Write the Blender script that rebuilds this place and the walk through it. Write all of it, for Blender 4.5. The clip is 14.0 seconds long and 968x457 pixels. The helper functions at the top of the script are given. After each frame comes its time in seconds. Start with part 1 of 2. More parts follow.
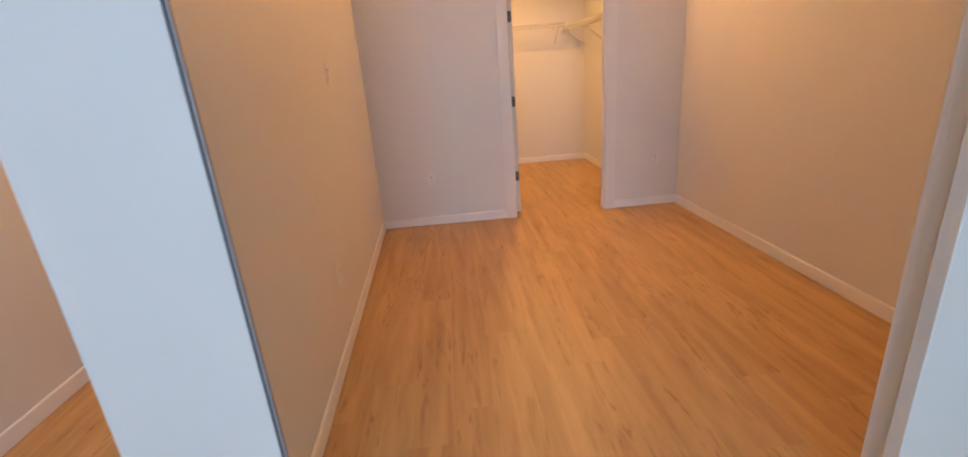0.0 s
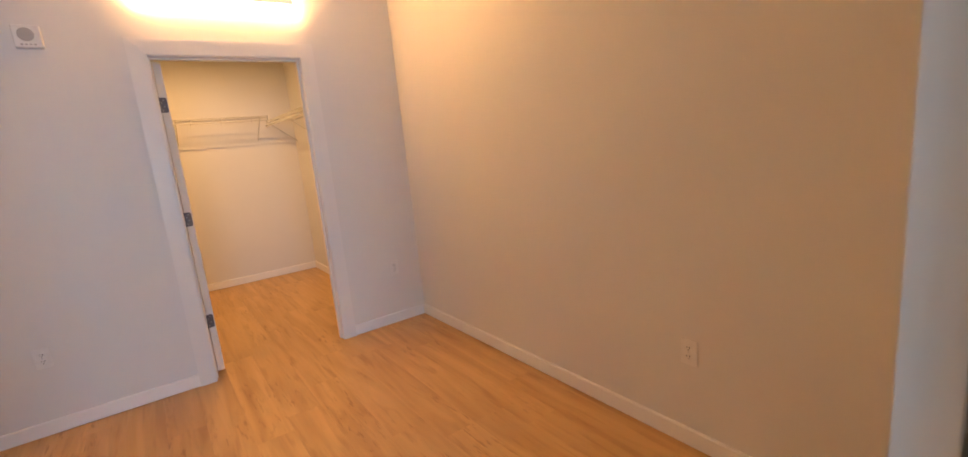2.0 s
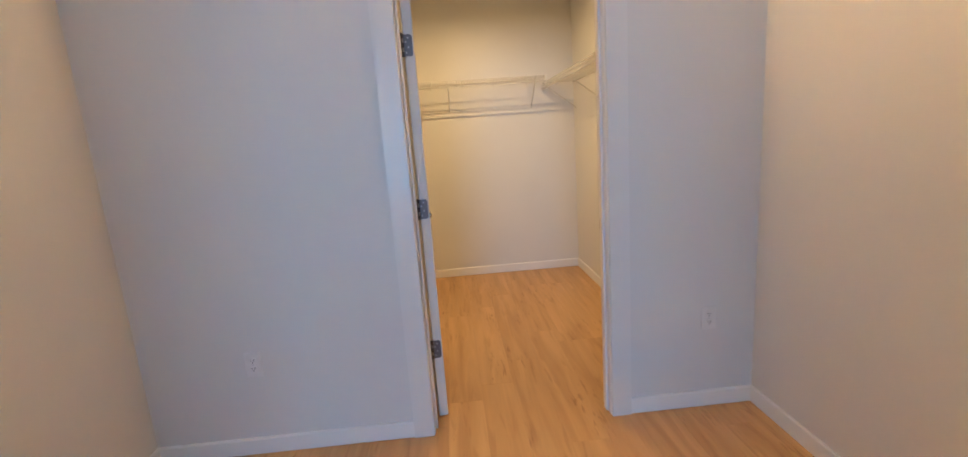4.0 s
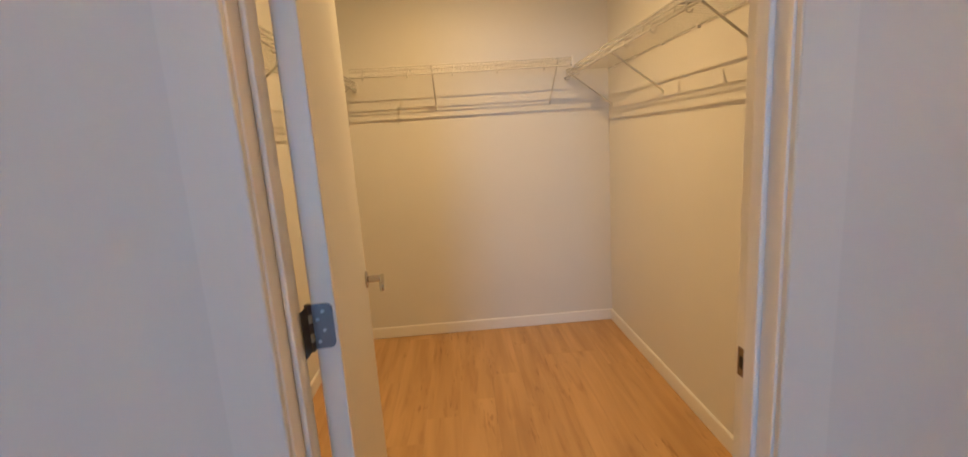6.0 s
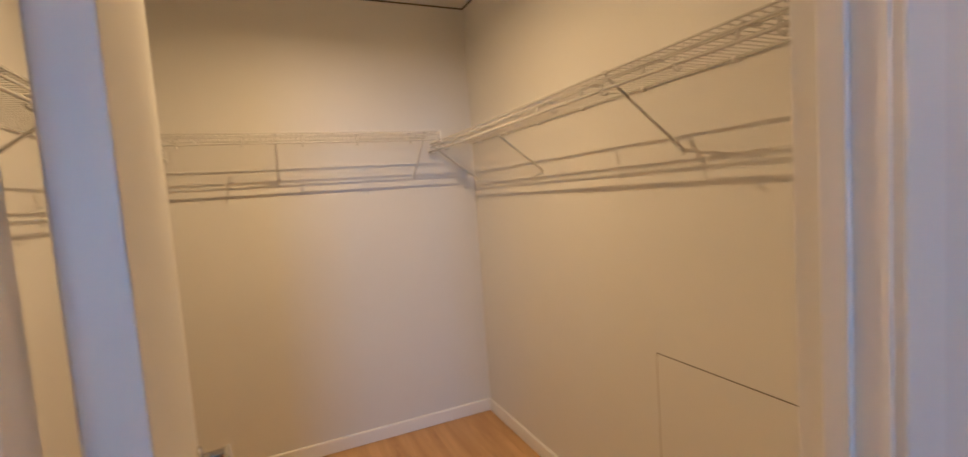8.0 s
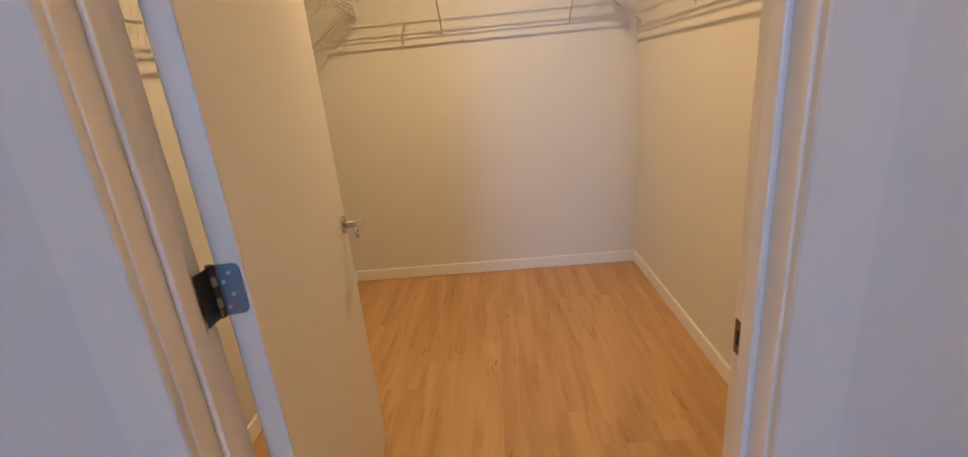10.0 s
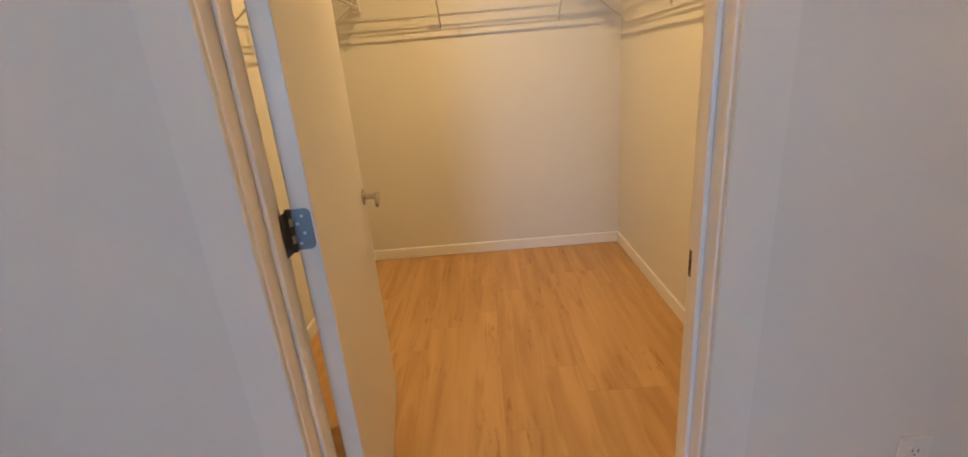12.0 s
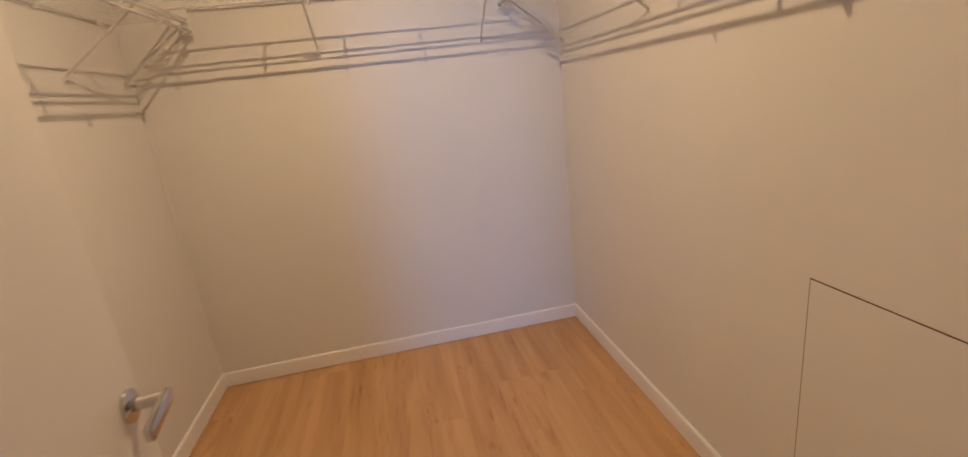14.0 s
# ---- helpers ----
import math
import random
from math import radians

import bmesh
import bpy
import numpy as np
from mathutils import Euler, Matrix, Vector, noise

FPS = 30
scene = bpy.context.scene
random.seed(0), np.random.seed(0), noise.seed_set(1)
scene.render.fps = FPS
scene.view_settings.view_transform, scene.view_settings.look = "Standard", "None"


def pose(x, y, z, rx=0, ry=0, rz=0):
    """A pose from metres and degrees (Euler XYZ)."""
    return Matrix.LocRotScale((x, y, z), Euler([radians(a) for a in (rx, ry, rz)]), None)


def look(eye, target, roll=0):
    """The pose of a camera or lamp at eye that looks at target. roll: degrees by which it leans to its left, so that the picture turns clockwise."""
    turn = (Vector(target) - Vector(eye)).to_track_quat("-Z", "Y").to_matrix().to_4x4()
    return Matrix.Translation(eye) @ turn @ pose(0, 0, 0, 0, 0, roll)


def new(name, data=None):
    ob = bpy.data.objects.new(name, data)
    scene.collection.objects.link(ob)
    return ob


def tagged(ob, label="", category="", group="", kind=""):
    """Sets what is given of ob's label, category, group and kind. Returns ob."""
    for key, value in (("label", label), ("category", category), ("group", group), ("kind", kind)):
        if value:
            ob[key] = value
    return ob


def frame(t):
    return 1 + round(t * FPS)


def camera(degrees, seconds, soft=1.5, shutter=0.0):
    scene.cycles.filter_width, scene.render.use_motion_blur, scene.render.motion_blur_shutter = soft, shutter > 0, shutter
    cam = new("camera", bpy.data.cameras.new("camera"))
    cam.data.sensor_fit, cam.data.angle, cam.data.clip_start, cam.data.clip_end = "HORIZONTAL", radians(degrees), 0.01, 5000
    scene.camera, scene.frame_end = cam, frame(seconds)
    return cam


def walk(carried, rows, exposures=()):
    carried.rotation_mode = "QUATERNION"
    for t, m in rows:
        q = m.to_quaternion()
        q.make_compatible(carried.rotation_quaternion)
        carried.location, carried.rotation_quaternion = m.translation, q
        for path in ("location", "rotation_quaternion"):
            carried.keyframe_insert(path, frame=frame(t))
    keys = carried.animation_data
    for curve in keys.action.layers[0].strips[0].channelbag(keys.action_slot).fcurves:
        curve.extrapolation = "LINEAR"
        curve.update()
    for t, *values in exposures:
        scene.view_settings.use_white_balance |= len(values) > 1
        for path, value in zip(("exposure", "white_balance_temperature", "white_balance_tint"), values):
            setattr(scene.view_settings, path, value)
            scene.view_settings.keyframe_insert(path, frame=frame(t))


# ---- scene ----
cam = camera(91.9, 14.0, 1.5, 0.3)
PATH = [
    (0, (0.692, -4.26, 1.359), (0.8, -2.369, 0.718), -4.4),
    (0.5, (0.787, -4.104, 1.382), (1.029, -2.185, 0.875), -4.7),
    (1, (0.898, -3.899, 1.394), (1.276, -1.976, 0.996), -4.4),
    (1.5, (0.995, -3.642, 1.381), (1.752, -1.825, 1.024), -3.9),
    (2, (1.122, -3.408, 1.387), (2.248, -1.797, 1.014), -5.5),
    (2.5, (1.212, -3.047, 1.401), (1.941, -1.216, 1.057), -6.5),
    (3, (1.272, -2.706, 1.379), (1.668, -0.774, 1.047), -5.0),
    (5.5, (1.613, -1.024, 1.364), (1.625, 0.924, 0.911), -4.7),
    (6, (1.575, -0.744, 1.392), (1.672, 1.22, 1.024), -3.8),
    (6.5, (1.567, -0.516, 1.439), (1.776, 1.457, 1.19), -3.3),
    (7, (1.506, -0.405, 1.49), (2.177, 1.472, 1.336), -2.9),
    (7.5, (1.468, -0.35, 1.496), (2.56, 1.315, 1.316), -2.8),
    (8, (1.431, -0.32, 1.49), (2.238, 1.504, 1.342), -4.1),
    (8.5, (1.489, -0.297, 1.47), (1.768, 1.68, 1.36), -5.3),
    (9, (1.661, -0.306, 1.383), (1.66, 1.62, 0.845), -4.3),
    (11.5, (1.778, -0.999, 1.354), (1.668, 0.891, 0.709), -5.7),
    (12, (1.694, -0.818, 1.356), (1.664, 1.073, 0.706), -4.9),
    (12.5, (1.68, -0.644, 1.353), (1.768, 1.241, 0.689), -4.6),
    (13, (1.707, -0.383, 1.361), (1.794, 1.509, 0.718), -5.5),
    (13.5, (1.691, -0.123, 1.365), (1.813, 1.785, 0.777), -5.6),
    (14, (1.736, 0.097, 1.379), (2.058, 1.99, 0.819), -6.7),
]
# seconds, stops, kelvin, tint
EXPOSURES = [
    (0.0, -0.05, 8000, 18), (0.5, -0.08, 9050, 29), (1.0, -0.08, 9050, 28), (1.5, -0.06, 8400, 20), (2.0, -0.06, 7350, 12), (2.5, -0.10, 6000, 5), (3.0, -0.08, 5300, 1),
    (5.5, -0.19, 5640, -3), (6.0, -0.24, 5800, -1), (6.5, -0.31, 5880, 2), (7.5, -0.36, 5260, 4), (8.5, -0.38, 5130, 4), (9.0, -0.34, 5020, 6),
    (11.5, -0.18, 5950, -4), (12.5, -0.26, 6000, -2), (13.0, -0.36, 6050, 0), (13.5, -0.36, 5300, 3), (14.0, -0.34, 4800, 9),
]
walk(cam, [(t, look(eye, target, roll)) for t, eye, target, roll in PATH], EXPOSURES)

# ---- world and light ----
world = bpy.data.worlds.new("world")
scene.world = world
world.use_nodes = True
sky = world.node_tree.nodes.new("ShaderNodeTexSky")
sky.sky_type, sky.sun_disc = "NISHITA", False
sky.sun_elevation, sky.sun_rotation = radians(35), radians(60)
world.node_tree.links.new(sky.outputs[0], world.node_tree.nodes["Background"].inputs[0])
world.node_tree.nodes["Background"].inputs[1].default_value = 0.1

DAY_WATTS = 212
VANITY_GLOW = 62.0
CLOSET_WATTS = 26.0
CLOSET_SIDE_WATTS = 1.1
HALL_GLOW = 75.0
DAY_COLOUR = (0.34, 0.60, 1.0)
WARM_COLOUR = (1.0, 0.53, 0.21)
CLOSET_COLOUR = (1.0, 0.575, 0.235)

daylight = new("window_daylight", bpy.data.lights.new("window_daylight", "AREA"))
daylight.data.shape, daylight.data.size, daylight.data.size_y = "RECTANGLE", 1.8, 1.8
daylight.data.energy, daylight.data.color = DAY_WATTS, DAY_COLOUR
daylight.matrix_world = look((0.15, -9.05, 1.45), (0.15, 0, 1.45))

closet_light = new("closet_light", bpy.data.lights.new("closet_light", "AREA"))
closet_light.data.shape, closet_light.data.size, closet_light.data.size_y = "RECTANGLE", 0.026, 0.008
closet_light.data.energy, closet_light.data.color = CLOSET_WATTS, CLOSET_COLOUR
closet_light.matrix_world = pose(1.63, 1.45, 2.479)
closet_side = new("closet_side_light", bpy.data.lights.new("closet_side_light", "POINT"))
closet_side.data.shadow_soft_size, closet_side.data.energy, closet_side.data.color = 0.007, CLOSET_SIDE_WATTS, CLOSET_COLOUR
closet_side.matrix_world = pose(1.63, 1.45, 2.476)


# ---- materials ----
def material(name):
    m = bpy.data.materials.new(name)
    m.use_nodes = True
    nt = m.node_tree
    return m, nt, nt.nodes["Principled BSDF"]


def add_node(nt, kind, **values):
    n = nt.nodes.new(kind)
    for key, value in values.items():
        n.inputs[key.replace("_", " ")].default_value = value
    return n


def ramp(nt, source, low, high, a=0.3, b=0.7):
    r = nt.nodes.new("ShaderNodeValToRGB")
    r.color_ramp.elements[0].position, r.color_ramp.elements[1].position = a, b
    r.color_ramp.elements[0].color, r.color_ramp.elements[1].color = (*low, 1), (*high, 1)
    nt.links.new(source, r.inputs[0])
    return r.outputs[0]


def paint(name, colour, rough=0.55, bump=0.06, size=140.0, dirt=0.04):
    """Rolled wall paint: a faint cloudy tone and an orange-peel relief."""
    m, nt, bsdf = material(name)
    geo = nt.nodes.new("ShaderNodeNewGeometry")
    big = add_node(nt, "ShaderNodeTexNoise", Scale=1.3, Detail=4.0, Roughness=0.6)
    fine = add_node(nt, "ShaderNodeTexNoise", Scale=size, Detail=3.0, Roughness=0.6)
    for n in (big, fine):
        nt.links.new(geo.outputs["Position"], n.inputs["Vector"])
    low = [c * (1 - dirt) for c in colour]
    nt.links.new(ramp(nt, big.outputs["Fac"], low, colour), bsdf.inputs["Base Color"])
    b = add_node(nt, "ShaderNodeBump", Strength=bump, Distance=0.004)
    nt.links.new(fine.outputs["Fac"], b.inputs["Height"])
    nt.links.new(b.outputs[0], bsdf.inputs["Normal"])
    rr = ramp(nt, big.outputs["Fac"], [rough - 0.06] * 3, [rough + 0.06] * 3)
    nt.links.new(rr, bsdf.inputs["Roughness"])
    return m


def metal(name, colour, rough, scratch=0.08):
    m, nt, bsdf = material(name)
    bsdf.inputs["Metallic"].default_value = 1.0
    bsdf.inputs["Base Color"].default_value = (*colour, 1)
    tc = nt.nodes.new("ShaderNodeTexCoord")
    n = add_node(nt, "ShaderNodeTexNoise", Scale=90.0, Detail=5.0)
    nt.links.new(tc.outputs["Object"], n.inputs["Vector"])
    nt.links.new(ramp(nt, n.outputs["Fac"], [rough] * 3, [rough + scratch] * 3), bsdf.inputs["Roughness"])
    return m


def plain(name, colour, rough=0.5):
    m, nt, bsdf = material(name)
    geo = nt.nodes.new("ShaderNodeNewGeometry")
    n = add_node(nt, "ShaderNodeTexNoise", Scale=45.0, Detail=4.0)
    nt.links.new(geo.outputs["Position"], n.inputs["Vector"])
    nt.links.new(ramp(nt, n.outputs["Fac"], [c * 0.93 for c in colour], colour), bsdf.inputs["Base Color"])
    bsdf.inputs["Roughness"].default_value = rough
    return m


def glow(name, colour, strength):
    m, nt, bsdf = material(name)
    bsdf.inputs["Base Color"].default_value = (0.9, 0.88, 0.84, 1)
    bsdf.inputs["Emission Color"].default_value = (*colour, 1)
    bsdf.inputs["Emission Strength"].default_value = strength
    return m


def plank_wood(name):
    """Oak-look vinyl plank: tone per plank, long grain, dark flecks, slight gloss."""
    m, nt, bsdf = material(name)
    tc = nt.nodes.new("ShaderNodeTexCoord")
    info = nt.nodes.new("ShaderNodeObjectInfo")
    geo = nt.nodes.new("ShaderNodeNewGeometry")
    pick = nt.nodes.new("ShaderNodeMath")
    pick.operation = "ADD"
    nt.links.new(info.outputs["Random"], pick.inputs[0])
    nt.links.new(geo.outputs["Random Per Island"], pick.inputs[1])
    shift = nt.nodes.new("ShaderNodeVectorMath")
    shift.operation = "SCALE"
    shift.inputs[0].default_value = (31.0, 57.0, 13.0)
    nt.links.new(pick.outputs[0], shift.inputs["Scale"])
    place = nt.nodes.new("ShaderNodeVectorMath")
    place.operation = "ADD"
    nt.links.new(geo.outputs["Position"], place.inputs[0])
    nt.links.new(shift.outputs[0], place.inputs[1])

    def grain(scale, detail, rough, distort=0.0):
        mp = nt.nodes.new("ShaderNodeMapping")
        mp.inputs["Scale"].default_value = scale
        nt.links.new(place.outputs[0], mp.inputs["Vector"])
        n = add_node(nt, "ShaderNodeTexNoise", Scale=1.0, Detail=detail, Roughness=rough, Distortion=distort)
        nt.links.new(mp.outputs[0], n.inputs["Vector"])
        return n.outputs["Fac"]

    def mix(a, b, fac, mode="MIX"):
        x = nt.nodes.new("ShaderNodeMix")
        x.data_type, x.blend_type = "RGBA", mode
        for value, slot in ((fac, 0), (a, 6), (b, 7)):
            if isinstance(value, (int, float, tuple)):
                x.inputs[slot].default_value = value
            else:
                nt.links.new(value, x.inputs[slot])
        return x.outputs[2]

    wide = grain((13, 1.0, 1), 3.0, 0.5, 0.7)
    fine = grain((85, 4.2, 1), 4.0, 0.6)
    fleck = grain((24, 2.6, 1), 2.0, 0.5, 0.5)
    dash = grain((58, 9.0, 1), 2.0, 0.5, 0.3)
    cluster = grain((5.0, 1.6, 1), 1.0, 0.5)
    base = ramp(nt, wide, FLOOR_DARK, FLOOR_LIGHT, 0.30, 0.70)
    base = mix(base, ramp(nt, fine, (0.90, 0.885, 0.87), (1.03, 1.025, 1.02), 0.3, 0.7), 0.30, "MULTIPLY")
    base = mix(base, ramp(nt, fleck, (1, 1, 1), (0.60, 0.50, 0.40), 0.57, 0.80), 0.60, "MULTIPLY")
    marks = mix((1, 1, 1, 1), ramp(nt, dash, (1, 1, 1), (0.52, 0.41, 0.32), 0.58, 0.70), ramp(nt, cluster, (0, 0, 0), (1, 1, 1), 0.50, 0.62))
    base = mix(base, marks, 0.58, "MULTIPLY")
    tone = nt.nodes.new("ShaderNodeMath")
    tone.operation = "FRACT"
    nt.links.new(pick.outputs[0], tone.inputs[0])
    base = mix(base, ramp(nt, tone.outputs[0], (0.965, 0.96, 0.955), (1.01, 1.01, 1.01), 0.0, 1.0), 1.0, "MULTIPLY")
    nt.links.new(base, bsdf.inputs["Base Color"])
    nt.links.new(ramp(nt, fine, (0.34,) * 3, (0.50,) * 3), bsdf.inputs["Roughness"])
    b = add_node(nt, "ShaderNodeBump", Strength=0.10, Distance=0.002)
    nt.links.new(fine, b.inputs["Height"])
    nt.links.new(b.outputs[0], bsdf.inputs["Normal"])
    return m


FLOOR_DARK, FLOOR_LIGHT = (0.500, 0.290, 0.118), (0.665, 0.412, 0.180)
WALL = paint("wall_paint", (0.765, 0.755, 0.725), 0.52)
TRIM = paint("trim_paint", (0.88, 0.87, 0.85), 0.34, 0.03, 60.0, 0.03)
CASING = paint("casing_paint", (0.80, 0.79, 0.762), 0.38, 0.03, 60.0, 0.03)
DOOR = paint("door_paint", (0.76, 0.745, 0.70), 0.42, 0.03, 70.0, 0.03)
CEILING = paint("ceiling_paint", (0.82, 0.81, 0.79), 0.7, 0.08)
PLANK = plank_wood("plank_wood")
SUBFLOOR = plain("joint_dark", (0.34, 0.20, 0.09), 0.8)
WIRE = plain("white_vinyl_wire", (0.65, 0.64, 0.61), 0.22)
CHROME = metal("chrome", (0.58, 0.57, 0.56), 0.03, 0.04)
SCREW = metal("screw_steel", (0.42, 0.42, 0.44), 0.38)
STRIKE = metal("dark_bronze", (0.26, 0.19, 0.13), 0.45)
NICKEL = metal("satin_nickel", (0.42, 0.42, 0.43), 0.34)
HINGE = metal("hinge_steel", (0.155, 0.155, 0.165), 0.42)
DARK_METAL = metal("dark_metal", (0.10, 0.10, 0.11), 0.38)
ALUMINIUM = metal("aluminium", (0.55, 0.56, 0.58), 0.35)
PLASTIC = plain("white_plastic", (0.82, 0.81, 0.78), 0.35)
GREY_PLASTIC = plain("grey_plastic", (0.45, 0.43, 0.41), 0.45)
SEAL = plain("grey_rubber", (0.16, 0.16, 0.165), 0.5)
SEAL_LIGHT = plain("light_grey_rubber", (0.34, 0.34, 0.35), 0.5)
BLACK = plain("black_gap", (0.012, 0.011, 0.010), 0.7)
GAP_LIT = plain("gap_lit_tone", (0.36, 0.30, 0.23), 0.6)
DARK_LINE = plain("dark_line", (0.09, 0.06, 0.04), 0.7)
BRONZE = plain("tan_metal_band", (0.84, 0.78, 0.70), 0.45)
VANITY_GLASS = glow("lit_opal_glass", WARM_COLOUR, VANITY_GLOW)
PANEL = glow("lit_cream_panel", (1.0, 0.62, 0.36), 0.75)
BULB = glow("lit_lens", CLOSET_COLOUR, 6.0)
HALL_GLASS = glow("lit_hall_glass", WARM_COLOUR, HALL_GLOW)
GLASS, _nt, _b = material("window_glass")
_b.inputs["Transmission Weight"].default_value, _b.inputs["Roughness"].default_value = 1.0, 0.0


# ---- builders ----
def finish(name, bm, mat, smooth=False):
    bmesh.ops.recalc_face_normals(bm, faces=bm.faces)
    me = bpy.data.meshes.new(name)
    bm.to_mesh(me)
    bm.free()
    if smooth:
        for p in me.polygons:
            p.use_smooth = True
        me.set_sharp_from_angle(angle=radians(40))
    me.materials.append(mat)
    return me


def part(name, bm, mat, parent=None, label="", smooth=False):
    ob = new(name, finish(name, bm, mat, smooth))
    if parent:
        ob.parent = parent
    if label:
        tagged(ob, label)
    return ob


def box(a, b, bevel=0.0, segments=2):
    bm = bmesh.new()
    bmesh.ops.create_cube(bm, size=1)
    for v in bm.verts:
        v.co = Vector([(a[i] + b[i]) / 2 + v.co[i] * abs(b[i] - a[i]) for i in range(3)])
    if bevel:
        bmesh.ops.bevel(bm, geom=bm.edges[:], offset=bevel, segments=segments, affect="EDGES", profile=0.5)
    return bm


def prism(points, z0, z1):
    bm = bmesh.new()
    low = [bm.verts.new((x, y, z0)) for x, y in points]
    high = [bm.verts.new((x, y, z1)) for x, y in points]
    bm.faces.new(low)
    bm.faces.new(high)
    for i in range(len(points)):
        j = (i + 1) % len(points)
        bm.faces.new((low[i], low[j], high[j], high[i]))
    return bm


def tube(bm, points, r, sides=8):
    """A round bar through the points, closed at both ends, added to bm."""
    pts = [Vector(p) for p in points]
    rings = []
    for i, p in enumerate(pts):
        d = (pts[min(i + 1, len(pts) - 1)] - pts[max(i - 1, 0)]).normalized()
        u = d.orthogonal().normalized() if abs(d.z) > 0.99 else d.cross(Vector((0, 0, 1))).normalized()
        w = d.cross(u)
        rings.append([bm.verts.new(p + r * (math.cos(a) * u + math.sin(a) * w)) for a in (2 * math.pi * k / sides for k in range(sides))])
    for a, b in zip(rings, rings[1:]):
        for k in range(sides):
            bm.faces.new((a[k], a[(k + 1) % sides], b[(k + 1) % sides], b[k]))
    bm.faces.new(rings[0])
    bm.faces.new(rings[-1])
    return bm


def bar(points, r, sides=8):
    return tube(bmesh.new(), points, r, sides)


def lathe(profile, axis="z", at=(0, 0, 0), sides=32):
    """A turned shape: profile of (radius, height) along the axis."""
    bm = bmesh.new()
    rings = []
    for r, h in profile:
        ring = []
        for k in range(sides):
            a = 2 * math.pi * k / sides
            c, s = r * math.cos(a), r * math.sin(a)
            v = {"z": (c, s, h), "x": (h, c, s), "y": (c, h, s)}[axis]
            ring.append(bm.verts.new(Vector(at) + Vector(v)))
        rings.append(ring)
    for a, b in zip(rings, rings[1:]):
        for k in range(sides):
            bm.faces.new((a[k], a[(k + 1) % sides], b[(k + 1) % sides], b[k]))
    bm.faces.new(rings[0])
    bm.faces.new(rings[-1])
    return bm


def empty(name, at=(0, 0, 0), turn=0.0):
    ob = new(name)
    ob.matrix_world = pose(*at, 0, 0, turn)
    return ob


def structure(name, bm, mat, label, category, parent=None):
    return tagged(part(name, bm, mat, parent), label, category, kind="structure")


# ---- plan ----
H = 2.696                       # ceiling
ROOM_R = 2.82                   # bedroom wall with the outlet
LEFT_A, LEFT_B = (0.0, 0.0), (0.093, -3.222)
CL_L, CL_R, CL_B = 0.64, 2.668, 2.572   # closet
WALL_T = 0.115
JL, JR, HEAD = 1.261, 2.114, 2.04       # clear opening of the closet door
OPEN_L, OPEN_R = 0.19, 1.80             # sliding-door opening
STUB_IN, STUB_OUT = -3.262, -3.322

# ---- walls ----
structure("wall_west", prism([LEFT_A, LEFT_B, (OPEN_L, -3.222), (OPEN_L, -3.27), (-0.19, -3.27), (-0.19, 0)], 0, H), WALL,
          "smooth painted partition wall beside the bedroom", "wall")
structure("wall_east", box((ROOM_R, STUB_IN, 0), (ROOM_R + 0.12, 0, H)), WALL, "smooth cream painted bedroom wall", "wall")
structure("wall_north", box((-1.39, 0, 0), (JL - 0.02, WALL_T, H)), WALL, "white painted wall around the closet doorway", "wall")
structure("wall_north_pier", box((JR + 0.02, 0, 0), (ROOM_R + 0.12, WALL_T, H)), WALL, "white painted wall beside the closet doorway", "wall")
structure("wall_north_lintel", box((JL - 0.02, 0, HEAD + 0.02), (JR + 0.02, WALL_T, H)), WALL, "white painted wall over the closet doorway", "wall")
structure("wall_closet_back", box((CL_L - 0.1, CL_B, 0), (CL_R + 0.1, CL_B + 0.1, H)), WALL, "plain painted back wall of the closet", "wall")
structure("wall_closet_east", box((CL_R, WALL_T, 0), (CL_R + 0.1, CL_B, H)), WALL, "painted closet wall with an access panel", "wall")
structure("wall_closet_west", box((CL_L - 0.1, WALL_T, 0), (CL_L, CL_B, H)), WALL, "painted closet side wall", "wall")
structure("wall_stub", box((OPEN_R, STUB_OUT, 0), (4.3, STUB_IN, H)), WALL, "thin painted wall beside the wide opening", "wall")
structure("wall_header", box((OPEN_L, STUB_OUT, 2.36), (OPEN_R, STUB_IN, H)), WALL, "painted wall over the wide opening", "wall")
structure("wall_hall", box((-1.39, -9.1, 0), (-1.27, 0, H)), WALL, "painted wall of the neighbouring hall", "wall")
structure("wall_outer_east", box((4.3, -9.1, 0), (4.42, STUB_IN, H)), WALL, "painted wall of the outer room", "wall")
structure("wall_south", box((-1.39, -9.22, 0), (-0.85, -9.1, H)), WALL, "painted window wall of the outer room", "wall")
structure("wall_south_pier", box((1.15, -9.22, 0), (4.42, -9.1, H)), WALL, "painted wall beside the window", "wall")
structure("wall_south_sill", box((-0.85, -9.22, 0), (1.15, -9.1, 0.45)), WALL, "painted wall under the window", "wall")
structure("wall_south_lintel", box((-0.85, -9.22, 2.45), (1.15, -9.1, H)), WALL, "painted wall over the window", "wall")
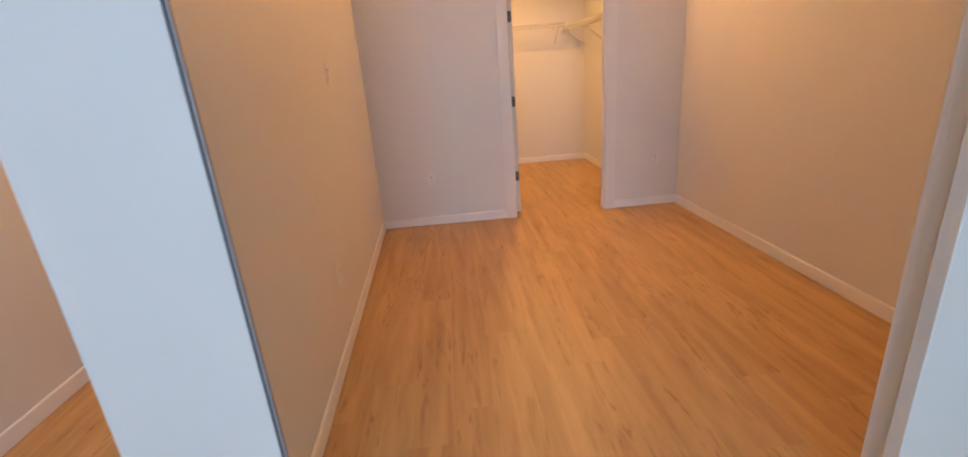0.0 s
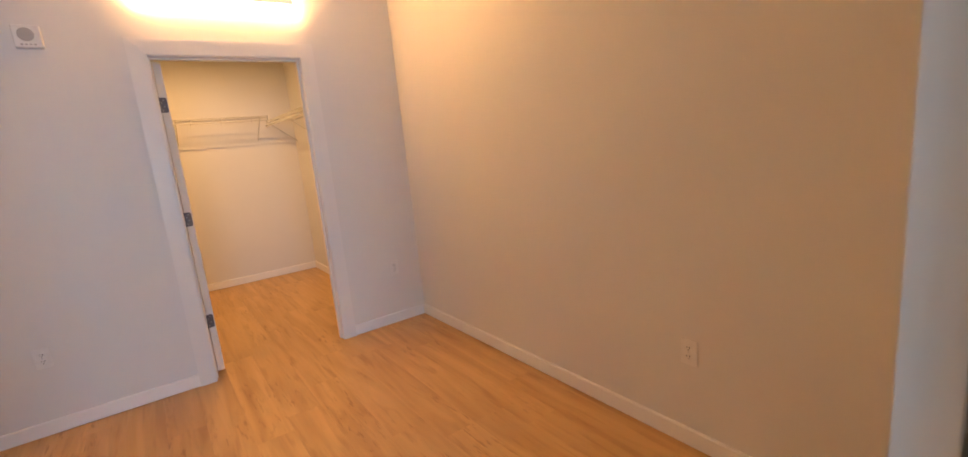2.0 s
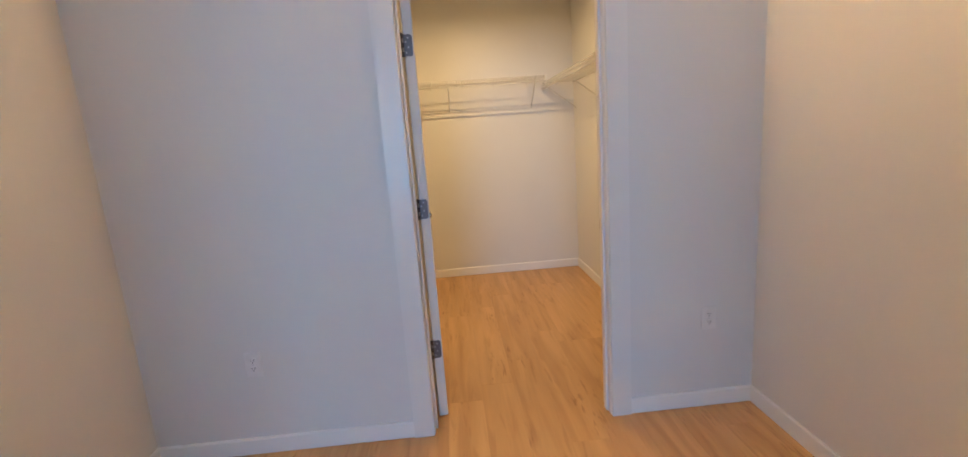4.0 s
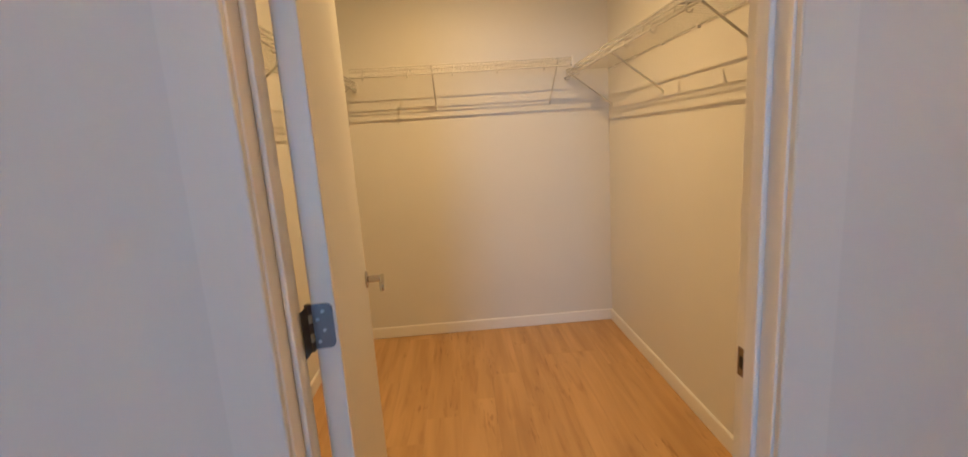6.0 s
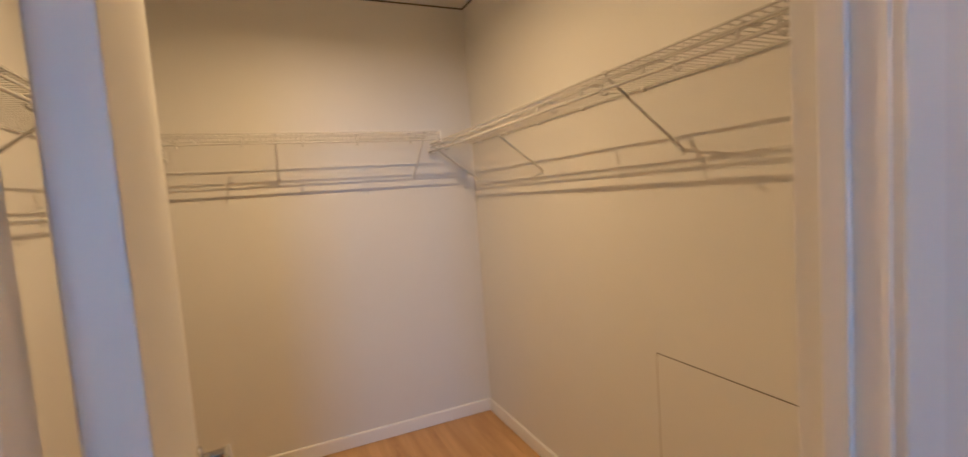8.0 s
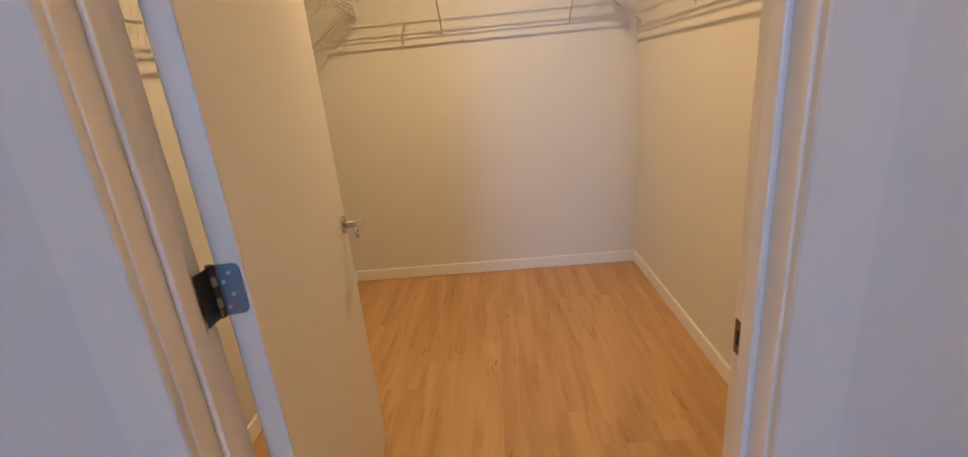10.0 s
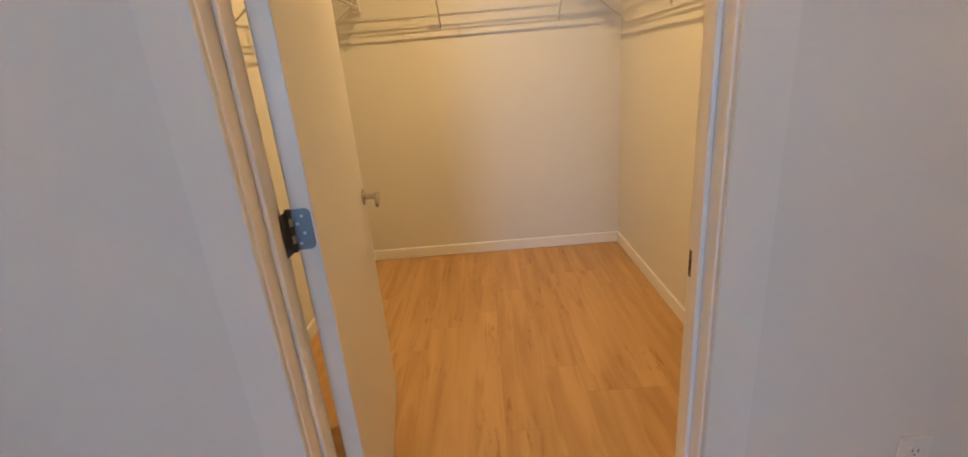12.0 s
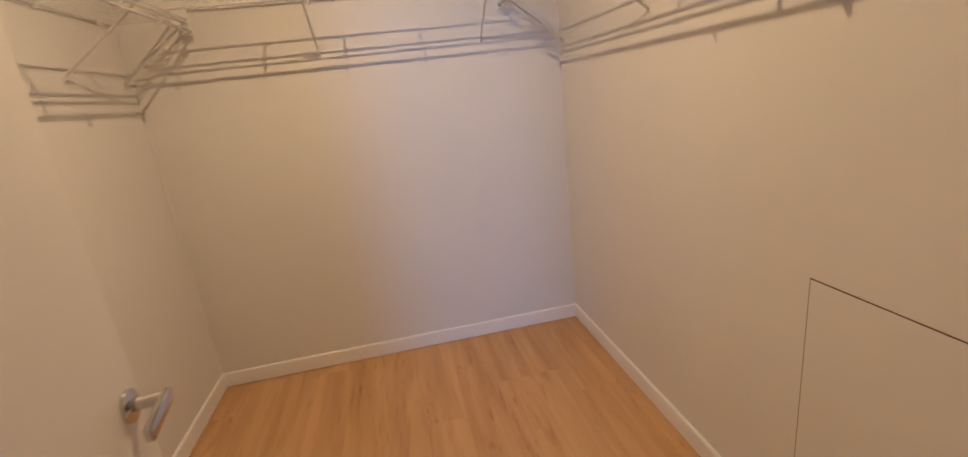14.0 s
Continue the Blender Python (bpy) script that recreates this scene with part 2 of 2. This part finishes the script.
OUTLINE = [(-1.39, -9.22), (4.42, -9.22), (4.42, STUB_IN), (ROOM_R + 0.12, STUB_IN), (ROOM_R + 0.12, WALL_T), (CL_R + 0.1, WALL_T), (CL_R + 0.1, CL_B + 0.1),
           (CL_L - 0.1, CL_B + 0.1), (CL_L - 0.1, WALL_T), (-1.39, WALL_T)]
structure("ceiling", prism(OUTLINE, H, H + 0.12), CEILING, "flat white painted ceiling", "ceiling")

win = tagged(empty("window_1", (0.15, -9.16, 0.45)), "wide window in a white frame", "window", kind="structure")
for a, b in (((-1.0, -0.03, 0), (1.0, 0.03, 0.05)), ((-1.0, -0.03, 1.95), (1.0, 0.03, 2.0)), ((-1.0, -0.03, 0.05), (-0.95, 0.03, 1.95)),
             ((0.95, -0.03, 0.05), (1.0, 0.03, 1.95)), ((-0.025, -0.03, 0.05), (0.025, 0.03, 1.95))):
    part("window_frame", box(a, b, 0.003), TRIM, win)
for a, b in ((-0.95, -0.025), (0.025, 0.95)):
    pane = part("pane", box((a, -0.004, 0.05), (b, 0.004, 1.95)), GLASS, win)
    pane.visible_shadow = False

# dark narrow strip where the closet walls meet the ceiling
joint = tagged(part("ceiling_strip", box((CL_L, CL_B - 0.006, H - 0.007), (CL_R, CL_B, H)), DARK_LINE), "dark narrow strip under the closet ceiling", "joint", kind="structure")
part("ceiling_strip_side", box((CL_R - 0.006, 1.9, H - 0.007), (CL_R, CL_B - 0.006, H)), DARK_LINE, joint)


# ---- baseboards ----
def baseboard(p, q, normal, label, height=0.083, thick=0.012):
    """A skirting board from p to q; normal points into the room."""
    p, q, n = Vector((*p, 0)), Vector((*q, 0)), Vector((*normal, 0)).normalized()
    bm = bmesh.new()
    section = [(0, 0.0035), (thick, 0.0035), (thick, height - 0.006), (thick - 0.004, height), (0, height)]
    ends = [[bm.verts.new(e + n * d + Vector((0, 0, z))) for d, z in section] for e in (p, q)]
    for i in range(5):
        j = (i + 1) % 5
        bm.faces.new((ends[0][i], ends[0][j], ends[1][j], ends[1][i]))
    bm.faces.new(ends[0])
    bm.faces.new(ends[1])
    return structure("baseboard", bm, TRIM, label, "baseboard")


CAS = 0.092
BB = "white painted baseboard along the bedroom wall"
BC = "white painted baseboard along the closet wall"
ln = Vector((LEFT_B[1] - LEFT_A[1], -(LEFT_B[0] - LEFT_A[0])))
baseboard(LEFT_A, LEFT_B, (-ln.x, -ln.y), BB)
baseboard((ROOM_R, STUB_IN), (ROOM_R, 0), (-1, 0), BB)
baseboard((0.0, 0), (JL - 0.004 - CAS, 0), (0, -1), BB)
baseboard((JR + 0.004 + CAS, 0), (ROOM_R - 0.012, 0), (0, -1), BB)
baseboard((CL_L, CL_B), (CL_R, CL_B), (0, -1), BC)
baseboard((CL_R, WALL_T), (CL_R, CL_B - 0.012), (-1, 0), BC)
baseboard((CL_L, WALL_T), (CL_L, CL_B - 0.012), (1, 0), BC)
baseboard((CL_L + 0.012, WALL_T), (JL - 0.08, WALL_T), (0, 1), BC)
baseboard((JR + 0.08, WALL_T), (CL_R - 0.012, WALL_T), (0, 1), BC)
baseboard((-1.27, -9.1), (-1.27, 0), (1, 0), "white painted baseboard along the hall wall")

# ---- closet door frame ----
frame_1 = tagged(empty("door_frame", (0, 0, 0)), "white painted wooden frame around the closet doorway", "door frame", kind="structure")
for x0, x1 in ((JL - 0.018, JL), (JR, JR + 0.018)):
    part("jamb", box((x0, -0.001, 0), (x1, WALL_T + 0.001, HEAD + 0.018), 0.0015), TRIM, frame_1)
part("head_jamb", box((JL, -0.001, HEAD), (JR, WALL_T + 0.001, HEAD + 0.018), 0.0015), TRIM, frame_1)
for x0, x1 in ((JL, JL + 0.011), (JR - 0.011, JR)):
    part("door_stop", box((x0, 0.040, 0), (x1, 0.076, HEAD), 0.003), TRIM, frame_1)
part("door_stop", box((JL + 0.011, 0.040, HEAD - 0.011), (JR - 0.011, 0.076, HEAD), 0.003), TRIM, frame_1)


def casing(points):
    """A flat casing board with an eased inner edge; points are its outline on the wall."""
    bm = bmesh.new()
    back = [bm.verts.new((x, 0, z)) for x, z in points]
    face = [bm.verts.new((x, -0.016, z)) for x, z in points]
    bm.faces.new(back)
    bm.faces.new(face)
    for i in range(4):
        j = (i + 1) % 4
        bm.faces.new((back[i], back[j], face[j], face[i]))
    rim = [e for e in bm.edges if all(v in face for v in e.verts)]
    bmesh.ops.bevel(bm, geom=rim, offset=0.002, segments=2, affect="EDGES")
    return bm


RV = 0.004
il, ir, it = JL - RV, JR + RV, HEAD + RV
part("casing", casing([(il - CAS, 0), (il, 0), (il, it), (il - CAS, it + CAS)]), CASING, frame_1)
part("casing", casing([(ir, 0), (ir + CAS, 0), (ir + CAS, it + CAS), (ir, it)]), CASING, frame_1)
part("casing", casing([(il, it), (ir, it), (ir + CAS, it + CAS), (il - CAS, it + CAS)]), CASING, frame_1)
strike = part("strike_plate", box((JR - 0.0015, 0.078, 0.893), (JR + 0.001, 0.108, 0.953), 0.0006), STRIKE, frame_1, "dark bronze strike plate")
part("latch_hole", box((JR - 0.0025, 0.087, 0.911), (JR - 0.001, 0.100, 0.936)), BLACK, strike)

# ---- closet door, swung into the closet ----
PIN = (JL + 0.012, WALL_T + 0.006)
SWING = 97.7
door = tagged(empty("closet_door", (*PIN, 0), SWING), "cream painted flat door standing open into the closet", "door")
DW, DT = 0.840, 0.0445
face_y = -0.0505
part("leaf", box((0.004, face_y, 0.012), (DW, face_y + DT, 2.028), 0.0025), DOOR, door)


def hinge(z):
    """A butt hinge: leaf on the door edge, leaf on the jamb, and a jointed knuckle."""
    h = part("hinge", bar([(0, 0, z - 0.047), (0, 0, z + 0.047)], 0.0062, 14), DARK_METAL, door, "dark steel butt hinge with round corners")
    bm = bmesh.new()
    outline = [(0.0, -0.045), (0.031, -0.045), (0.037, -0.0425), (0.041, -0.036), (0.041, 0.036), (0.037, 0.0425), (0.031, 0.045), (0.0, 0.045)]
    for dx in (0.0015, 0.0042):
        bm.faces.new([bm.verts.new((dx, -0.003 - u, z + w)) for u, w in outline])
    vs = list(bm.verts)
    for i in range(8):
        bm.faces.new((vs[i], vs[(i + 1) % 8], vs[8 + (i + 1) % 8], vs[8 + i]))
    part("hinge_leaf", bm, HINGE, h, "grey steel hinge leaf")
    for k, w in enumerate((-0.030, -0.010, 0.010, 0.030)):
        part("screw", lathe([(0.0036, 0), (0.0036, -0.0006), (0.0025, -0.0010)], "x", (0.0015, -0.015 - 0.011 * (k % 2), z + w + 0.002 * (k % 3)), 12), SCREW, h)
    for w in (-0.019, 0.019):
        part("knuckle_barrel", bar([(0, 0, z + w - 0.0085), (0, 0, z + w + 0.0085)], 0.0066, 14), NICKEL, h)
    jamb_leaf = box((0, 0, z - 0.045), (0.0016, 0.036, z + 0.045))
    turn = Matrix.Rotation(radians(-SWING), 4, "Z")
    for v in jamb_leaf.verts:
        v.co = turn @ Vector((v.co.x - 0.0005, -0.005 - v.co.y, v.co.z))
    part("jamb_leaf", jamb_leaf, DARK_METAL, h)


for z in (0.37, 1.062, 1.776):
    hinge(z)

handle = part("door_handle", lathe([(0.030, 0), (0.031, -0.003), (0.030, -0.007), (0.024, -0.010), (0.013, -0.011)], "y", (0.786, face_y, 0.928)), CHROME, door, "polished chrome lever handle", True)
part("neck", bar([(0.786, face_y - 0.008, 0.928), (0.786, face_y - 0.052, 0.928)], 0.0115, 20), CHROME, handle, "", True)
lever = box((0.686, face_y - 0.066, 0.915), (0.799, face_y - 0.050, 0.941), 0.005, 3)
for v in lever.verts:
    v.co.z += -0.010 * max(0.0, (0.75 - v.co.x) / 0.08)
part("lever", lever, CHROME, handle, "", True)
back = part("door_handle", lathe([(0.030, 0), (0.031, 0.003), (0.030, 0.007), (0.024, 0.010), (0.013, 0.011)], "y", (0.786, face_y + DT, 0.928)), CHROME, door, "polished chrome lever handle", True)
part("neck", bar([(0.786, face_y + DT + 0.008, 0.928), (0.786, face_y + DT + 0.052, 0.928)], 0.0095, 20), CHROME, back, "", True)
part("lever", box((0.672, face_y + DT + 0.049, 0.917), (0.798, face_y + DT + 0.064, 0.939), 0.005, 3), CHROME, back, "", True)
part("latch", box((DW - 0.0005, face_y + 0.008, 0.900), (DW + 0.001, face_y + DT - 0.008, 0.956)), NICKEL, door)

# ---- sliding door and its opening ----
slide = tagged(empty("sliding_door", (1.777, -3.360, 0)), "white flat sliding door parked beside the wide opening", "door")
part("leaf", box((0, -0.021, 0.004), (0.95, 0.021, 2.33), 0.003), DOOR, slide)
pull = part("finger_pull", lathe([(0.027, -0.021), (0.029, -0.0235), (0.027, -0.025), (0.024, -0.0245), (0.021, -0.0205), (0.012, -0.0195), (0.001, -0.0195)], "y", (0.066, 0, 0.90)), DARK_METAL, slide, "dark round metal finger pull", True)
strip = tagged(empty("edge_channel", (OPEN_L, -3.270, 0)), "grey metal channel on the edge of the opening", "trim", kind="structure")
part("outer_lip", box((-0.001, -0.004, 0), (0.004, 0.002, 2.36), 0.001), SEAL, strip)
part("inner_lip", box((0.0, 0.002, 0), (0.010, 0.012, 2.36), 0.0015), SEAL_LIGHT, strip)


# ---- wire shelves ----
def wire_shelf(name, at, turn, length, hooks, struts, braces, z, label, caps=(), end_mat=BLACK):
    """Ventilated wire shelf: local x runs along the wall, y out from it, the wall at y = 0."""
    sh = tagged(empty(name, (*at, z), turn), label, "shelf", "closet wire shelves")
    D = 0.305
    bm = bmesh.new()
    count = int(length / 0.0254)
    for k in range(count + 1):
        x = min(0.006 + k * 0.0254, length - 0.004)
        tube(bm, [(x, 0.008, 0.004), (x, D - 0.004, 0.004), (x, D, 0), (x, D, -0.019)], 0.0015, 5)
    tagged(part("wire_deck", bm, WIRE, sh, "white vinyl-coated cross wires"), kind="stuff")
    for y, h, r in ((0.010, 0, 0.0034), (0.234, -0.002, 0.0036), (D, 0, 0.0033), (D, -0.019, 0.0033)):
        part("long_wire", bar([(0.002, y, h), (length - 0.002, y, h)], r, 8), WIRE, sh)
    part("hang_rod", bar([(0.004, D + 0.004, -0.049), (length - 0.004, D + 0.004, -0.049)], 0.0050, 14), WIRE, sh, "white round hanging rod", True)
    for x in hooks:
        pts = [(x, D + 0.008, -0.034), (x, D + 0.015, -0.046)]
        pts += [(x, D + 0.003 + 0.012 * math.cos(a), -0.055 - 0.012 * math.sin(a)) for a in (radians(d) for d in range(0, 215, 24))]
        part("hook", bar(pts, 0.0036, 8), WIRE, sh, "", True)
    for x in struts:
        part("strut", bar([(x, 0.228, -0.006), (x, D - 0.016, -0.009), (x, D - 0.008, -0.015), (x, D + 0.001, -0.050)], 0.0046, 8), WIRE, sh, "", True)
    for x in braces:
        b = part("brace", bar([(x, D - 0.002, -0.004), (x, D - 0.012, -0.018), (x, 0.012, -0.228), (x, 0.006, -0.240)], 0.0046, 10), WIRE, sh, "white angled support brace", True)
        part("foot", box((x - 0.005, 0, -0.254), (x + 0.005, 0.003, -0.232), 0.001), WIRE, b)
        part("saddle", box((x - 0.010, D - 0.008, -0.006), (x + 0.010, D + 0.006, 0.005), 0.002), WIRE, b)
    n = max(2, int(length / 0.31))
    for k in range(n):
        x = 0.12 + k * (length - 0.24) / (n - 1)
        part("wall_clip", box((x - 0.006, 0, -0.012), (x + 0.006, 0.016, 0.006), 0.002), PLASTIC, sh)
    for x in caps:
        part("end_cap", box((x - 0.006, D - 0.034, -0.062), (x + 0.006, D + 0.014, 0.006), 0.002), PLASTIC, sh)
        part("rod_end", lathe([(0.0085, -0.007), (0.0085, 0.007)], "x", (x, D + 0.004, -0.049), 14), end_mat, sh)
    return sh


Z_SIDE, Z_BACK = 1.822, 1.866
LEN = CL_B - 0.04 - 0.13
# the side runs reach the back wall; the back run fits between them
wire_shelf("wire_shelf", (CL_R, 0.14), 90, LEN, [0.145, 0.406, 0.683, 0.961, 1.24, 1.525, 1.81, 2.09, 2.33], [0.246, 0.526, 0.806, 1.081, 1.365, 1.663, 1.94, 2.22], [0.68, 1.56, 2.36], Z_SIDE,
           "white wire shelf with a hanging rod along the closet side", [LEN - 0.006])
wire_shelf("wire_shelf", (CL_L, 2.542), -90, LEN, [0.07, 0.33, 0.61, 0.89, 1.17, 1.45, 1.73, 2.01, 2.28], [0.19, 0.47, 0.75, 1.03, 1.31, 1.59, 1.87, 2.15], [0.04, 0.45, 1.20, 1.95], Z_SIDE,
           "white wire shelf with a hanging rod along the closet side", [0.006], PLASTIC)
wire_shelf("wire_shelf", (CL_R - 0.325, CL_B), 180, CL_R - CL_L - 0.65, [0.179, 0.473, 0.749, 1.025, 1.299], [0.173, 0.467, 0.743, 1.019, 1.293], [0.09, 0.875], Z_BACK,
           "white wire shelf with a hanging rod along the closet back", [0.004])

# ---- access panel ----
panel = tagged(empty("access_panel", (CL_R, 0.676, 0.579)), "flush painted square access panel in the closet wall", "access panel")
# gap strips: shade coloured in dark on top, lighter where edges catch light
for a, b, m in (((-0.306, 0.278), (0.306, 0.281), DARK_LINE), ((-0.306, -0.281), (0.306, -0.278), GAP_LIT), ((0.303, -0.278), (0.306, 0.278), GAP_LIT), ((-0.306, -0.278), (-0.303, 0.278), GAP_LIT)):
    part("gap", box((-0.0012, a[0], a[1]), (0.0, b[0], b[1])), m, panel)
part("cover", box((-0.0016, -0.303, -0.278), (0.0, 0.303, 0.278), 0.0004, 1), WALL, panel)


# ---- plates, vent, sounder ----
def outlet(at, turn, label):
    """A duplex outlet: local x along the wall, y out of it."""
    o = tagged(empty("wall_outlet", at, turn), label, "outlet", "wall outlets")
    part("plate", box((-0.036, 0, -0.058), (0.036, 0.006, 0.058), 0.003), PLASTIC, o)
    for z in (-0.0195, 0.0195):
        face = part("receptacle", lathe([(0.0165, 0.005), (0.0165, 0.0078), (0.0155, 0.0082)], "y", (0, 0, z), 20), PLASTIC, o)
        for x, h in ((-0.0062, 0.0045), (0.0062, 0.0036)):
            part("slot", box((x - 0.0012, 0.0079, z + 0.003 - h), (x + 0.0012, 0.0086, z + 0.003 + h)), BLACK, face)
        part("ground_hole", lathe([(0.0024, 0.0079), (0.0024, 0.0086)], "y", (0, 0, z - 0.0085), 10), BLACK, face)
    part("screw", lathe([(0.0028, 0.006), (0.0028, 0.0068)], "y", (0, 0, 0), 10), ALUMINIUM, o)
    return o


OL = "white duplex outlet on the painted wall"
outlet((ROOM_R, -2.384, 0.437), 90, OL)
outlet((0.486, 0, 0.442), 180, OL)
outlet((2.592, 0, 0.455), 180, OL)
outlet((0.058, -1.99, 0.42), -91.6, OL)

sw = tagged(empty("wall_switch", (0.0415, -1.43, 1.40), -91.6), "white wall plate with a small dark sensor dot", "switch")
part("plate", box((-0.036, 0, -0.058), (0.036, 0.006, 0.058), 0.003), PLASTIC, sw)
part("rocker", box((-0.0165, 0.006, -0.033), (0.0165, 0.009, 0.033), 0.002), PLASTIC, sw)
part("sensor_dot", lathe([(0.006, 0.009), (0.005, 0.0105), (0.001, 0.011)], "y", (0.004, 0, 0.022), 14), BLACK, sw)

vent = tagged(empty("air_vent", (0.279, 0, 2.163), 180), "white framed air vent with dark louvre slots", "vent")
for a, b in (((-0.112, 0, 0.042), (0.112, 0.008, 0.076)), ((-0.112, 0, -0.076), (0.112, 0.008, -0.042)),
             ((-0.112, 0, -0.042), (-0.086, 0.008, 0.042)), ((0.086, 0, -0.042), (0.112, 0.008, 0.042))):
    part("frame", box(a, b, 0.002), PLASTIC, vent)
part("duct", box((-0.086, 0.0005, -0.042), (0.086, 0.0015, 0.042)), BLACK, vent)
for k in range(5):
    slat = box((-0.086, 0.002, -0.0012), (0.086, 0.0105, 0.0012))
    for v in slat.verts:
        v.co = Matrix.Rotation(radians(-38), 4, "X") @ v.co + Vector((0, 0, -0.034 + k * 0.017))
    part("slat", slat, GREY_PLASTIC, vent)

alarm = tagged(empty("alarm_sounder", (0.770, 0, 2.118), 180), "white square wall alarm with a round grille", "alarm")
part("body", box((-0.056, 0, -0.056), (0.056, 0.042, 0.056), 0.006, 3), PLASTIC, alarm)
part("grille", lathe([(0.033, 0.042), (0.033, 0.045), (0.029, 0.0465), (0.002, 0.0465)], "y", (0.003, 0, 0.008), 28), GREY_PLASTIC, alarm, "grey round sounder grille")
for k in range(4):
    part("lettering_bar", box((-0.030 + k * 0.017, 0.042, -0.044), (-0.020 + k * 0.017, 0.0428, -0.037)), GREY_PLASTIC, alarm)

# ---- lamps ----
lamp = tagged(empty("wall_lamp", (1.70, 0, 2.47), 180), "back-lit wall lamp with a plain cream front panel", "lamp")
part("backplate", box((-0.20, 0, -0.05), (0.20, 0.014, 0.05), 0.004), BRONZE, lamp)
part("diffuser", box((-0.455, 0.014, -0.160), (0.455, 0.036, 0.160), 0.008, 3), VANITY_GLASS, lamp, "glowing warm opal glass diffuser")
part("front_panel", box((-0.415, 0.046, -0.100), (0.415, 0.056, 0.100), 0.002), PANEL, lamp, "faintly lit cream front panel")
for x in (-0.15, 0.15):
    part("spacer", box((x - 0.008, 0.036, -0.008), (x + 0.008, 0.046, 0.008)), BRONZE, lamp)
part("clip", box((-0.03, 0.036, -0.143), (0.03, 0.040, -0.138), 0.001), DARK_METAL, lamp)

bulb = tagged(empty("ceiling_lamp", (1.63, 1.45, H)), "white cylinder ceiling downlight in the closet, lit", "lamp")
part("housing", lathe([(0.045, 0), (0.045, -0.20), (0.043, -0.206), (0.034, -0.206), (0.034, -0.196)], "z", (0, 0, 0)), PLASTIC, bulb, "", True)
part("lens", lathe([(0.034, -0.198), (0.034, -0.203), (0.002, -0.203)], "z", (0, 0, 0)), BULB, bulb, "glowing round lens")

hall_lamp = tagged(empty("ceiling_lamp", (-0.75, -1.9, H)), "round flush ceiling lamp in the hall, lit", "lamp")
part("base", lathe([(0.15, 0), (0.15, -0.03)], "z", (0, 0, 0)), PLASTIC, hall_lamp)
part("diffuser", lathe([(0.14, -0.03), (0.13, -0.06), (0.09, -0.085), (0.01, -0.09)], "z", (0, 0, 0)), HALL_GLASS, hall_lamp, "glowing warm glass bowl", True)

# ---- floor planks ----
floor = structure("floor", prism(OUTLINE, -0.12, -0.004), SUBFLOOR, "honey-coloured wood-look plank floor", "floor")
PW, PL, GAP = 0.181, 1.22, 0.0002


def plank_mesh(length, bm=None, at=(0, 0)):
    own = bm is None
    bm = bm or bmesh.new()
    c = 0.0003
    x0, x1, y0, y1 = at[0] + GAP / 2, at[0] + PW - GAP / 2, at[1] + GAP / 2, at[1] + length - GAP / 2
    low = [bm.verts.new((x, y, -0.004)) for x, y in ((x0, y0), (x1, y0), (x1, y1), (x0, y1))]
    mid = [bm.verts.new((x, y, -0.0004)) for x, y in ((x0, y0), (x1, y0), (x1, y1), (x0, y1))]
    top = [bm.verts.new((x, y, 0)) for x, y in ((x0 + c, y0 + c), (x1 - c, y0 + c), (x1 - c, y1 - c), (x0 + c, y1 - c))]
    for a, b in ((low, mid), (mid, top)):
        for i in range(4):
            j = (i + 1) % 4
            bm.faces.new((a[i], a[j], b[j], b[i]))
    bm.faces.new(top)
    return finish("plank", bm, PLANK) if own else None


rng = random.Random(11)
meshes, rest = {}, bmesh.new()
X0, Y0, Y1 = -1.39, -9.1, CL_B
for i in range(int((4.3 - X0) / PW) + 1):
    x = X0 + i * PW
    y = Y0 - rng.choice((0.0, 0.26, 0.41, 0.61, 0.83, 1.02))
    while y < Y1:
        a, b = max(y, Y0), min(y + PL, Y1)
        y += PL
        if x > ROOM_R:
            b = min(b, STUB_IN)
        if x > CL_R or x + PW < CL_L:
            b = min(b, WALL_T - 0.003)
        if b - a < 0.02:
            continue
        if -0.25 < x < 2.84 and b > -4.4:
            key = round(b - a, 3)
            if key not in meshes:
                meshes[key] = plank_mesh(key)
            ob = new("plank", meshes[key])
            ob.location, ob.parent = (x, a, 0), floor
        else:
            plank_mesh(b - a, rest, (x, a))
tagged(part("far_planks", rest, PLANK, floor, "honey-coloured planks of the outer room"), kind="stuff")
